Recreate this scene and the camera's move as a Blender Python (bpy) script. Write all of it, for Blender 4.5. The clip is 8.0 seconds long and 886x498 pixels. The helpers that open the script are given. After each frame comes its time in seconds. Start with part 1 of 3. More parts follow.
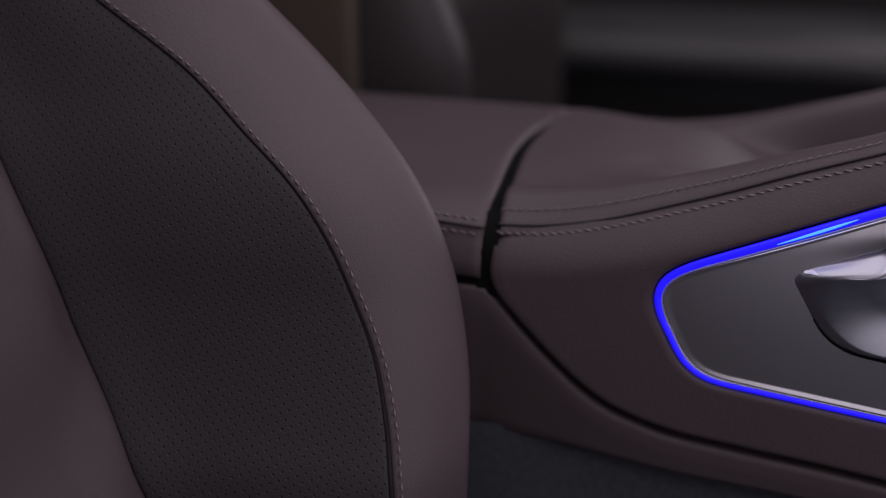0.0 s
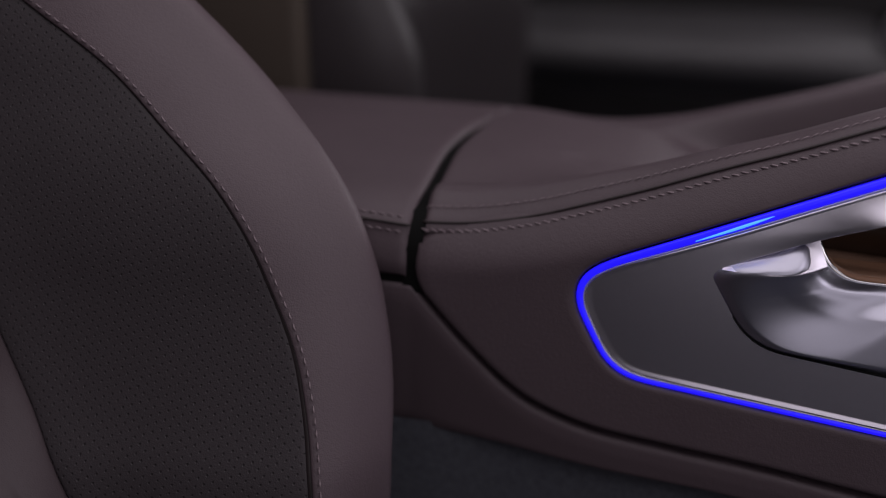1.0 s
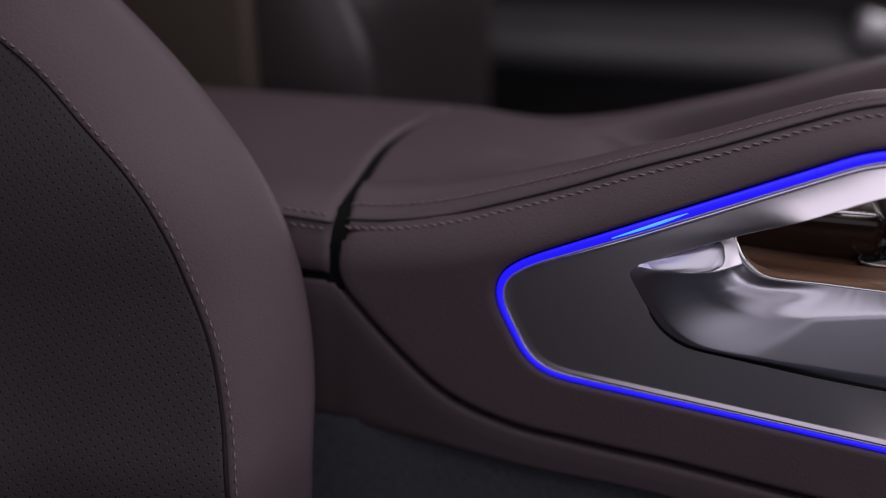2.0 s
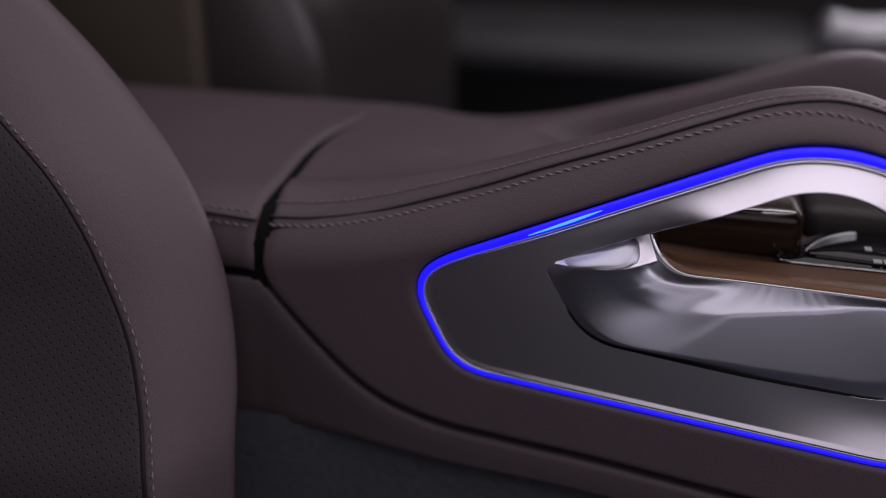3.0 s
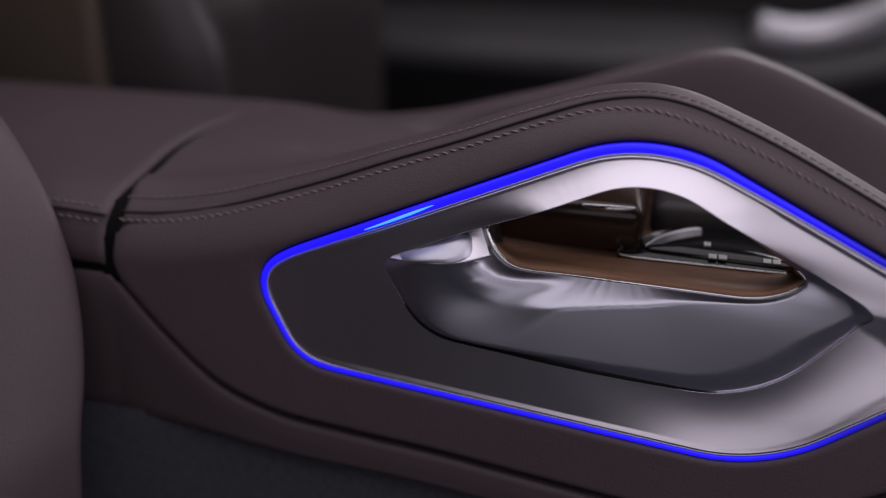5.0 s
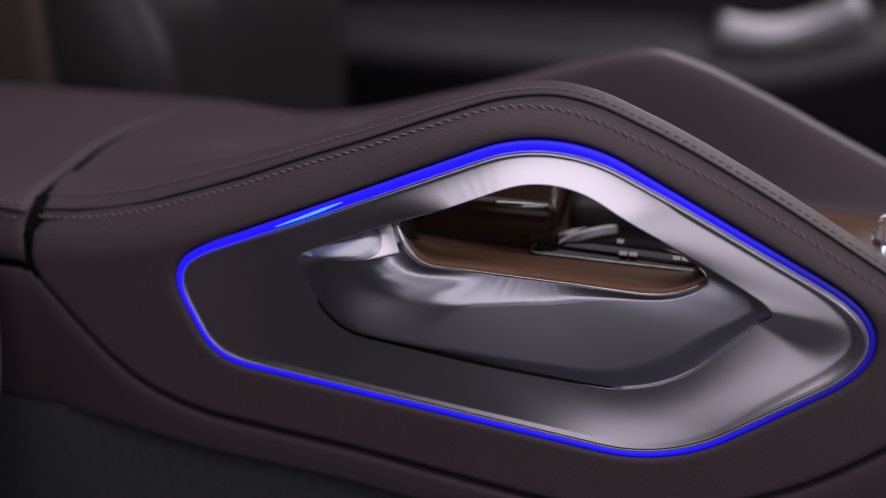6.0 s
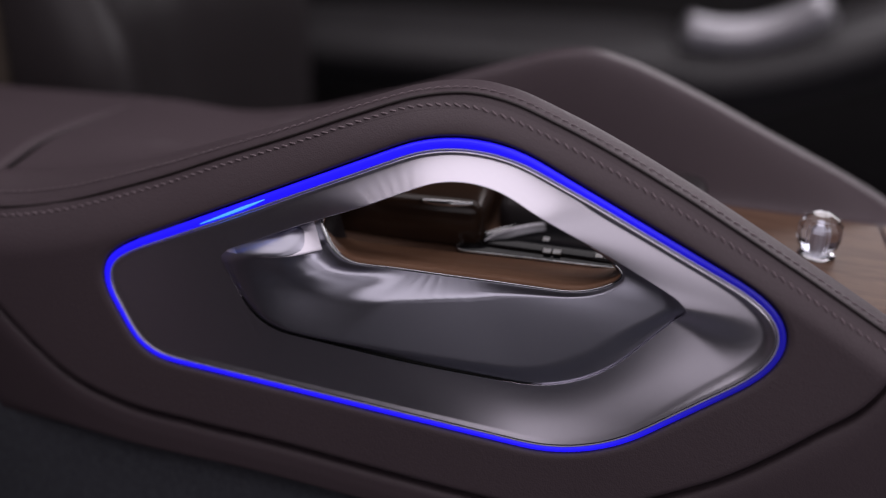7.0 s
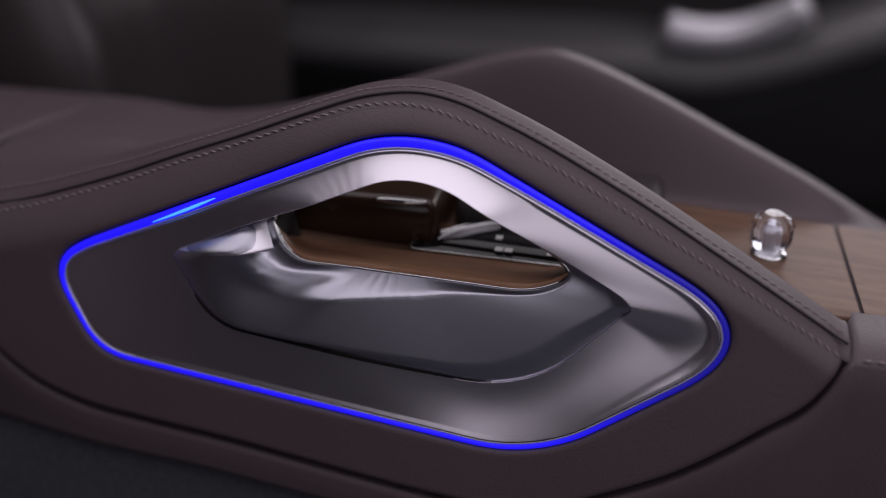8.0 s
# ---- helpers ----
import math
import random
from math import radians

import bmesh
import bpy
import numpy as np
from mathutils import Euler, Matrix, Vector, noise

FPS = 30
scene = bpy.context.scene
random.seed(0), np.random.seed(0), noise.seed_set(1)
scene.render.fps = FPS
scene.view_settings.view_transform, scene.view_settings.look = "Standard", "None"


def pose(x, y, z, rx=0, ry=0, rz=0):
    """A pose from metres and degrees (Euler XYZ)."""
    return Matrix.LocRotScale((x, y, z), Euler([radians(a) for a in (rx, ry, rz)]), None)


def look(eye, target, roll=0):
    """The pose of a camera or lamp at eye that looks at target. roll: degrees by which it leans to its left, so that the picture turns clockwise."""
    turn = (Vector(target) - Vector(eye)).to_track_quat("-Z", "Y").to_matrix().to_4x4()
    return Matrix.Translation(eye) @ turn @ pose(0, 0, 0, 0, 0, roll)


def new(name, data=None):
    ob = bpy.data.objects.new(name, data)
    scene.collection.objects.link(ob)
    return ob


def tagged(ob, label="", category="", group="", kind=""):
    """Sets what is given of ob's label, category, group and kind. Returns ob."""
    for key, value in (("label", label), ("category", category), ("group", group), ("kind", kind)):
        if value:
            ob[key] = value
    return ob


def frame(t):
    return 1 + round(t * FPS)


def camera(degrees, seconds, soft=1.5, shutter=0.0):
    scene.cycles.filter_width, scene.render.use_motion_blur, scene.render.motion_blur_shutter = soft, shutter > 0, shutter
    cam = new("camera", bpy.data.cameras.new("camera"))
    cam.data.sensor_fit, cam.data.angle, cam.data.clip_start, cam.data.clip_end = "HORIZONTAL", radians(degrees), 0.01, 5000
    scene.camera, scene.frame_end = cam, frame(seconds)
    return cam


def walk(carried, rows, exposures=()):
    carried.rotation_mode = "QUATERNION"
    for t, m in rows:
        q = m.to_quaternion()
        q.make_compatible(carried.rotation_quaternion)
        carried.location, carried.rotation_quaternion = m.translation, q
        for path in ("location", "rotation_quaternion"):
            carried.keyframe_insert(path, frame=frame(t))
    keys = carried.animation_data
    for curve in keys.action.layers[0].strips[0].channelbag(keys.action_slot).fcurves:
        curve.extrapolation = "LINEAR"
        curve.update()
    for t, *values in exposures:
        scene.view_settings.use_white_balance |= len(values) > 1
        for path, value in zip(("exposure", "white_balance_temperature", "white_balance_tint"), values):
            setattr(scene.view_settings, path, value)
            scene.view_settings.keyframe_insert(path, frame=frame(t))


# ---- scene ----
# Camera: a slider move along the console, seen from the passenger's side
cam = camera(48.0, 8.0, soft=1.2)
cam.data.dof.use_dof = True
cam.data.dof.focus_distance = 0.672
cam.data.dof.aperture_fstop = 1.65
ROWS = [
    (0.0, 0.0053, -0.6422, 0.7798, 65.000, -0.000, 14.211),
    (0.5, 0.0297, -0.6374, 0.7785, 65.058, -0.018, 14.148),
    (1.0, 0.0577, -0.6320, 0.7773, 65.120, -0.041, 14.077),
    (1.5, 0.0851, -0.6268, 0.7762, 65.175, -0.066, 14.012),
    (3.0, 0.1663, -0.6125, 0.7738, 65.311, -0.160, 13.830),
    (3.5, 0.1943, -0.6078, 0.7732, 65.348, -0.198, 13.773),
    (4.0, 0.2220, -0.6034, 0.7729, 65.380, -0.239, 13.718),
    (4.5, 0.2473, -0.5995, 0.7726, 65.405, -0.280, 13.671),
    (6.0, 0.3358, -0.5867, 0.7728, 65.458, -0.439, 13.522),
    (6.5, 0.3634, -0.5831, 0.7732, 65.465, -0.495, 13.481),
    (7.0, 0.3882, -0.5799, 0.7736, 65.467, -0.548, 13.446),
    (7.5, 0.4086, -0.5774, 0.7740, 65.466, -0.594, 13.419),
    (8.0, 0.4217, -0.5758, 0.7744, 65.463, -0.624, 13.402),
]
walk(cam, [(t, pose(x, y, z, rx, ry, rz)) for t, x, y, z, rx, ry, rz in ROWS])

# ---- light: an added overhead lamp, and lamps for the unseen door and windows ----
world = bpy.data.worlds.new("showroom")
scene.world = world
world.use_nodes = True
world.node_tree.nodes["Background"].inputs["Color"].default_value = (0.62, 0.62, 0.70, 1)
world.node_tree.nodes["Background"].inputs["Strength"].default_value = 0.012
scene.view_settings.exposure = -0.22


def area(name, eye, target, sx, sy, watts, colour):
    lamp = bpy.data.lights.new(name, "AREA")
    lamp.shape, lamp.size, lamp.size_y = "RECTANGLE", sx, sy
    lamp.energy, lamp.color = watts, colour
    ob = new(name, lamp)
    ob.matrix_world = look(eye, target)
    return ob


area("overhead_light", (0.25, 0.0, 1.35), (0.25, 0.0, 0.0), 1.5, 1.5, 8.6, (1.0, 0.92, 0.98))
area("door_opening_light", (0.85, -1.05, 0.90), (0.80, 0.0, 0.66), 1.4, 0.80, 2.4, (1.0, 0.92, 1.0))
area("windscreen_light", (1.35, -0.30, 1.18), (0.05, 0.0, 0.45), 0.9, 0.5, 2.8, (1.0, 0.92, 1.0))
area("driver_window_light", (1.0, 1.36, 0.92), (0.9, 0.0, 0.70), 1.3, 0.45, 6.5, (1.0, 0.94, 1.0))


# ---- materials ----
def material(name):
    m = bpy.data.materials.new(name)
    m.use_nodes = True
    return m, m.node_tree.nodes, m.node_tree.links, m.node_tree.nodes["Principled BSDF"]


def add(nodes, kind, **inputs):
    n = nodes.new(kind)
    for key, value in inputs.items():
        n.inputs[key.replace("_", " ")].default_value = value
    return n


def mixed(nodes, links, factor, a, b):
    n = nodes.new("ShaderNodeMix")
    n.data_type = "RGBA"
    links.new(factor, n.inputs["Factor"])
    n.inputs[6].default_value, n.inputs[7].default_value = (*a, 1), (*b, 1)
    return n.outputs[2]


def leather(name, dark, light, rough=0.5, grain=900.0, relief=0.25, holes=False):
    m, nodes, links, bsdf = material(name)
    where = nodes.new("ShaderNodeTexCoord")
    big = add(nodes, "ShaderNodeTexNoise", Scale=9.0, Detail=4.0, Roughness=0.6)
    cells = add(nodes, "ShaderNodeTexVoronoi", Scale=grain)
    fine = add(nodes, "ShaderNodeTexNoise", Scale=grain * 0.35, Detail=3.0)
    for n in (big, cells, fine):
        links.new(where.outputs["Object"], n.inputs["Vector"])
    colour = mixed(nodes, links, big.outputs["Fac"], dark, light)
    bump = add(nodes, "ShaderNodeBump", Strength=relief, Distance=0.0006)
    links.new(cells.outputs["Distance"], bump.inputs["Height"])
    bump2 = add(nodes, "ShaderNodeBump", Strength=relief * 0.6, Distance=0.0012)
    links.new(fine.outputs["Fac"], bump2.inputs["Height"])
    links.new(bump.outputs["Normal"], bump2.inputs["Normal"])
    links.new(bump2.outputs["Normal"], bsdf.inputs["Normal"])
    spread = nodes.new("ShaderNodeMapRange")
    spread.inputs["To Min"].default_value, spread.inputs["To Max"].default_value = rough - 0.08, rough + 0.1
    links.new(fine.outputs["Fac"], spread.inputs["Value"])
    links.new(spread.outputs["Result"], bsdf.inputs["Roughness"])
    bsdf.inputs["Specular IOR Level"].default_value = 0.42
    if holes:
        # staggered punched holes, 5.4 mm apart
        uv = nodes.new("ShaderNodeSeparateXYZ")
        links.new(where.outputs["UV"], uv.inputs["Vector"])

        def calc(op, a, b=None, c=None):
            n = nodes.new("ShaderNodeMath")
            n.operation = op
            for slot, v in enumerate((a, b, c)):
                if v is None:
                    continue
                if isinstance(v, (int, float)):
                    n.inputs[slot].default_value = v
                else:
                    links.new(v, n.inputs[slot])
            return n.outputs[0]

        row = calc("DIVIDE", uv.outputs["Y"], 0.0048)
        odd = calc("MULTIPLY", calc("MODULO", calc("FLOOR", row), 2.0), 0.5)
        du = calc("SUBTRACT", calc("FRACT", calc("ADD", calc("DIVIDE", uv.outputs["X"], 0.0062), odd)), 0.5)
        dv = calc("SUBTRACT", calc("FRACT", row), 0.5)
        far = calc("SQRT", calc("ADD", calc("POWER", calc("MULTIPLY", du, 1.3), 2.0), calc("POWER", dv, 2.0)))
        solid = calc("SMOOTH_MAX", 0.0, calc("MINIMUM", calc("MULTIPLY", calc("SUBTRACT", far, 0.05), 6.0), 1.0), 0.05)
        dip = add(nodes, "ShaderNodeBump", Strength=0.6, Distance=0.0008)
        links.new(solid, dip.inputs["Height"])
        links.new(bump2.outputs["Normal"], dip.inputs["Normal"])
        links.new(dip.outputs["Normal"], bsdf.inputs["Normal"])
        holed = nodes.new("ShaderNodeMix")
        holed.data_type = "RGBA"
        links.new(solid, holed.inputs["Factor"])
        holed.inputs[6].default_value = (0.026, 0.022, 0.024, 1)
        links.new(colour, holed.inputs[7])
        colour = holed.outputs[2]
    links.new(colour, bsdf.inputs["Base Color"])
    return m


def plain(name, colour, rough=0.5, metal=0.0, vary=0.15, scale=40.0, relief=0.0, brushed=False):
    m, nodes, links, bsdf = material(name)
    where = nodes.new("ShaderNodeTexCoord")
    noise_a = add(nodes, "ShaderNodeTexNoise", Scale=scale, Detail=5.0)
    if brushed:
        stretch = nodes.new("ShaderNodeMapping")
        stretch.inputs["Scale"].default_value = (0.25, 1.0, 9.0)
        links.new(where.outputs["Object"], stretch.inputs["Vector"])
        links.new(stretch.outputs["Vector"], noise_a.inputs["Vector"])
    else:
        links.new(where.outputs["Object"], noise_a.inputs["Vector"])
    a = tuple(c * (1 - vary) for c in colour)
    b = tuple(min(1.0, c * (1 + vary)) for c in colour)
    links.new(mixed(nodes, links, noise_a.outputs["Fac"], a, b), bsdf.inputs["Base Color"])
    spread = nodes.new("ShaderNodeMapRange")
    spread.inputs["To Min"].default_value, spread.inputs["To Max"].default_value = max(0.02, rough * 0.85), min(1.0, rough * 1.15)
    links.new(noise_a.outputs["Fac"], spread.inputs["Value"])
    links.new(spread.outputs["Result"], bsdf.inputs["Roughness"])
    bsdf.inputs["Metallic"].default_value = metal
    if relief:
        bump = add(nodes, "ShaderNodeBump", Strength=relief, Distance=0.001)
        links.new(noise_a.outputs["Fac"], bump.inputs["Height"])
        links.new(bump.outputs["Normal"], bsdf.inputs["Normal"])
    return m


LEATHER = leather("mauve_brown_leather", (0.085, 0.062, 0.072), (0.108, 0.080, 0.092))
# a paler copy of the same leather, its colour lit for the bolster
LEATHER_SEAT = leather("lit_mauve_brown_leather", (0.104, 0.077, 0.088), (0.128, 0.096, 0.109), rough=0.48, relief=0.3)
PERFORATED = leather("perforated_dark_leather", (0.050, 0.043, 0.047), (0.064, 0.054, 0.060), rough=0.55, holes=True)
LEATHER_DARK = leather("dark_leather", (0.030, 0.025, 0.027), (0.046, 0.039, 0.042), rough=0.45)
# the same leather, darkened to put shade into the centre pad
LEATHER_PAD = leather("shaded_mauve_leather", (0.070, 0.052, 0.059), (0.088, 0.066, 0.074), rough=0.55)
OLIVE = leather("olive_brown_leather", (0.080, 0.062, 0.050), (0.100, 0.080, 0.064), rough=0.55)
THREAD = plain("mauve_thread", (0.26, 0.205, 0.225), rough=0.7, scale=800)
PIPING = plain("dark_piping", (0.030, 0.022, 0.023), rough=0.5)
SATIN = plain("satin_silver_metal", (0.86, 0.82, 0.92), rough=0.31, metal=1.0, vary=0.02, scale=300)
# the bezel's metal again, darkened to carry the scoop's shade
SATIN_BOWL = plain("shaded_satin_silver", (0.54, 0.535, 0.63), rough=0.34, metal=1.0, vary=0.02, scale=300)
SILVER = plain("pale_silver_paint", (0.82, 0.80, 0.86), rough=0.35, metal=0.6, vary=0.05)
CHROME = plain("polished_chrome", (0.78, 0.78, 0.80), rough=0.08, metal=1.0, vary=0.03)
BLACK = plain("gap_shade_black", (0.005, 0.005, 0.005), rough=0.85)
BLACK.node_tree.nodes["Principled BSDF"].inputs["Specular IOR Level"].default_value = 0.15
GLOSS = plain("black_glass", (0.010, 0.010, 0.012), rough=0.06)
LACQUER = plain("dark_brown_lacquer", (0.040, 0.021, 0.013), rough=0.18)
WHITE = plain("white_print", (0.75, 0.75, 0.75), rough=0.5)
TRIM_DARK = plain("dark_door_trim", (0.018, 0.016, 0.017), rough=0.6, vary=0.25, scale=12)
TRIM_GREY = plain("grey_door_leather", (0.115, 0.11, 0.115), rough=0.42, vary=0.2, scale=10, relief=0.1)
HEADLINER = plain("grey_headliner", (0.20, 0.19, 0.20), rough=0.9, scale=200)


def carpet_material():
    m, nodes, links, bsdf = material("blue_grey_carpet")
    where = nodes.new("ShaderNodeTexCoord")
    tufts = add(nodes, "ShaderNodeTexNoise", Scale=170.0, Detail=7.0, Roughness=0.85)
    worn = add(nodes, "ShaderNodeTexNoise", Scale=14.0, Detail=3.0)
    for n in (tufts, worn):
        links.new(where.outputs["Object"], n.inputs["Vector"])
    a = mixed(nodes, links, tufts.outputs["Fac"], (0.022, 0.024, 0.031), (0.24, 0.25, 0.30))
    links.new(a, bsdf.inputs["Base Color"])
    bump = add(nodes, "ShaderNodeBump", Strength=1.0, Distance=0.006)
    links.new(tufts.outputs["Fac"], bump.inputs["Height"])
    links.new(bump.outputs["Normal"], bsdf.inputs["Normal"])
    bsdf.inputs["Roughness"].default_value = 0.95
    return m


CARPET = carpet_material()


def wood_material(name, dark, light, rough):
    m, nodes, links, bsdf = material(name)
    where = nodes.new("ShaderNodeTexCoord")
    stretch = nodes.new("ShaderNodeMapping")
    stretch.inputs["Scale"].default_value = (14.0, 90.0, 90.0)
    stretch.inputs["Rotation"].default_value = (0, 0, radians(62))
    links.new(where.outputs["Object"], stretch.inputs["Vector"])
    grain = add(nodes, "ShaderNodeTexNoise", Scale=1.0, Detail=6.0, Roughness=0.65, Distortion=0.6)
    links.new(stretch.outputs["Vector"], grain.inputs["Vector"])
    ramp = nodes.new("ShaderNodeValToRGB")
    ramp.color_ramp.elements[0].position, ramp.color_ramp.elements[0].color = 0.30, (*dark, 1)
    ramp.color_ramp.elements[1].position, ramp.color_ramp.elements[1].color = 0.72, (*light, 1)
    links.new(grain.outputs["Fac"], ramp.inputs["Fac"])
    links.new(ramp.outputs["Color"], bsdf.inputs["Base Color"])
    bump = add(nodes, "ShaderNodeBump", Strength=0.2, Distance=0.0005)
    links.new(grain.outputs["Fac"], bump.inputs["Height"])
    links.new(bump.outputs["Normal"], bsdf.inputs["Normal"])
    bsdf.inputs["Roughness"].default_value = rough
    bsdf.inputs["Specular IOR Level"].default_value = 0.3
    return m


WOOD = wood_material("open_pore_brown_wood", (0.120, 0.064, 0.042), (0.225, 0.132, 0.090), 0.48)
# glossier inlay wood, its colour brightened to make up for dim light
WOOD_LEDGE = wood_material("brightened_brown_wood", (0.27, 0.135, 0.080), (0.44, 0.25, 0.16), 0.32)


def glow_material():
    # a light guide: bright along the upper run, fading past the forward corner
    m, nodes, links, bsdf = material("blue_light_guide")
    where = nodes.new("ShaderNodeTexCoord")
    axes = nodes.new("ShaderNodeSeparateXYZ")
    links.new(where.outputs["Object"], axes.inputs["Vector"])
    fade = nodes.new("ShaderNodeMapRange")
    fade.interpolation_type = "SMOOTHSTEP"
    for key, value in (("From Min", 0.34), ("From Max", 0.46), ("To Min", 1.2), ("To Max", 0.28)):
        fade.inputs[key].default_value = value
    links.new(axes.outputs["X"], fade.inputs["Value"])
    bsdf.inputs["Base Color"].default_value = (0.03, 0.03, 0.09, 1)
    bsdf.inputs["Roughness"].default_value = 0.3
    bsdf.inputs["Emission Color"].default_value = (0.012, 0.004, 1.0, 1)
    links.new(fade.outputs["Result"], bsdf.inputs["Emission Strength"])
    return m


GLOW = glow_material()
HOT = plain("blue_led_spot", (0.2, 0.3, 0.6), rough=0.3)
HOT.node_tree.nodes["Principled BSDF"].inputs["Emission Color"].default_value = (0.03, 0.22, 1.0, 1)
HOT.node_tree.nodes["Principled BSDF"].inputs["Emission Strength"].default_value = 2.2


def crystal_material():
    m, nodes, links, bsdf = material("clear_crystal")
    bsdf.inputs["Transmission Weight"].default_value = 1.0
    bsdf.inputs["Roughness"].default_value = 0.03
    bsdf.inputs["IOR"].default_value = 1.5
    bsdf.inputs["Base Color"].default_value = (0.86, 0.88, 0.97, 1)
    return m


CRYSTAL = crystal_material()


# ---- mesh helpers ----
def part(name, bm, mat, parent=None, label="", smooth=True):
    mesh = bpy.data.meshes.new(name)
    bmesh.ops.recalc_face_normals(bm, faces=bm.faces)
    bm.to_mesh(mesh)
    bm.free()
    mesh.materials.append(mat)
    if smooth:
        mesh.polygons.foreach_set("use_smooth", [True] * len(mesh.polygons))
    ob = new(name, mesh)
    ob.parent = parent
    if label:
        ob["label"] = label
    return ob


def thing(name, label, category, place=(0, 0, 0), kind="", group=""):
    ob = tagged(new(name), label, category, group, kind)
    ob.location = place
    return ob


def under(ob, parent):
    """Parents ob and keeps its place in the world."""
    ob.parent = parent
    ob.matrix_parent_inverse = Matrix.Translation(parent.location).inverted()
    return ob


def rings(loops, closed=True, cap=False):
    """A skin over rows of points, each row as long as the next."""
    bm = bmesh.new()
    rows = [[bm.verts.new(p) for p in loop] for loop in loops]
    for a, b in zip(rows, rows[1:]):
        n = len(a)
        for i in range(n if closed else n - 1):
            j = (i + 1) % n
            bm.faces.new((a[i], a[j], b[j], b[i]))
    if cap:
        bm.faces.new(rows[0][::-1])
        bm.faces.new(rows[-1])
    return bm


def line(pts):
    """A smooth function through control points (x, value)."""
    xs, vs = np.array([p[0] for p in pts]), np.array([p[1] for p in pts])
    slope = np.gradient(vs, xs)

    def at(x):
        x = float(min(max(x, xs[0]), xs[-1]))
        i = int(min(max(np.searchsorted(xs, x) - 1, 0), len(xs) - 2))
        h = xs[i + 1] - xs[i]
        s = (x - xs[i]) / h
        return float((2 * s**3 - 3 * s**2 + 1) * vs[i] + (s**3 - 2 * s**2 + s) * h * slope[i] + (3 * s**2 - 2 * s**3) * vs[i + 1] + (s**3 - s**2) * h * slope[i + 1])

    return at


def step(a, b, x):
    s = min(max((x - a) / (b - a), 0.0), 1.0)
    return s * s * (3 - 2 * s)


def rounded(corners, n=14):
    """A closed outline through corners (x, z, trim), each corner rounded over its trim."""
    out, k = [], len(corners)
    for i in range(k):
        p = Vector(corners[i][:2])
        a, b = Vector(corners[i - 1][:2]), Vector(corners[(i + 1) % k][:2])
        trim = corners[i][2]
        s, e = p + (a - p).normalized() * trim, p + (b - p).normalized() * trim
        for j in range(n + 1):
            u = j / n
            # a little fuller than a parabola
            c1, c2 = s.lerp(p, 0.62), e.lerp(p, 0.62)
            out.append(s * (1 - u) ** 3 + c1 * 3 * u * (1 - u) ** 2 + c2 * 3 * u * u * (1 - u) + e * u**3)
    return out


CENTRE = Vector((0.25, 0.49))
TURNS = 480


def polar(outline):
    """The outline again, as TURNS points at even angles round CENTRE."""
    dense = []
    for a, b in zip(outline, outline[1:] + outline[:1]):
        dense += [a.lerp(b, s / 24) for s in range(24)]
    ang = np.array([math.atan2(p.y - CENTRE.y, p.x - CENTRE.x) for p in dense])
    rad = np.array([(p - CENTRE).length for p in dense])
    order = np.argsort(ang)
    ang, rad = ang[order], rad[order]
    ask = np.linspace(-math.pi, math.pi, TURNS, endpoint=False)
    got = np.interp(ask, ang, rad, period=2 * math.pi)
    got = sum(np.roll(got, k) for k in range(-2, 3)) / 5
    return [CENTRE + Vector((math.cos(a), math.sin(a))) * r for a, r in zip(ask, got)]


def inset(loop, d):
    """The loop moved inwards by d (outwards: minus)."""
    n, out = len(loop), []
    for i in range(n):
        t = loop[(i + 2) % n] - loop[i - 2]
        t.normalize()
        out.append(loop[i] + Vector((-t.y, t.x)) * (d[i] if isinstance(d, list) else d))
    return out


def tube(path, radius, sides=8, closed=False, flat=1.0):
    """A round bar along a path of points."""
    loops, n = [], len(path)
    radii = radius if isinstance(radius, list) else [radius] * n
    for i, p in enumerate(path):
        radius = radii[i]
        a = path[i - 1] if i or closed else path[i]
        b = path[(i + 1) % n] if i < n - 1 or closed else path[i]
        t = (b - a).normalized()
        side = t.cross(Vector((0, -1, 0.15)))
        side = side.normalized() if side.length > 1e-4 else Vector((1, 0, 0))
        up = side.cross(t).normalized()
        loops.append([p + side * radius * math.cos(2 * math.pi * k / sides) + up * radius * flat * math.sin(2 * math.pi * k / sides) for k in range(sides)])
    if closed:
        loops.append(loops[0])
        bm = rings(loops)
        bmesh.ops.remove_doubles(bm, verts=bm.verts, dist=1e-6)
        return bm
    return rings(loops, cap=True)


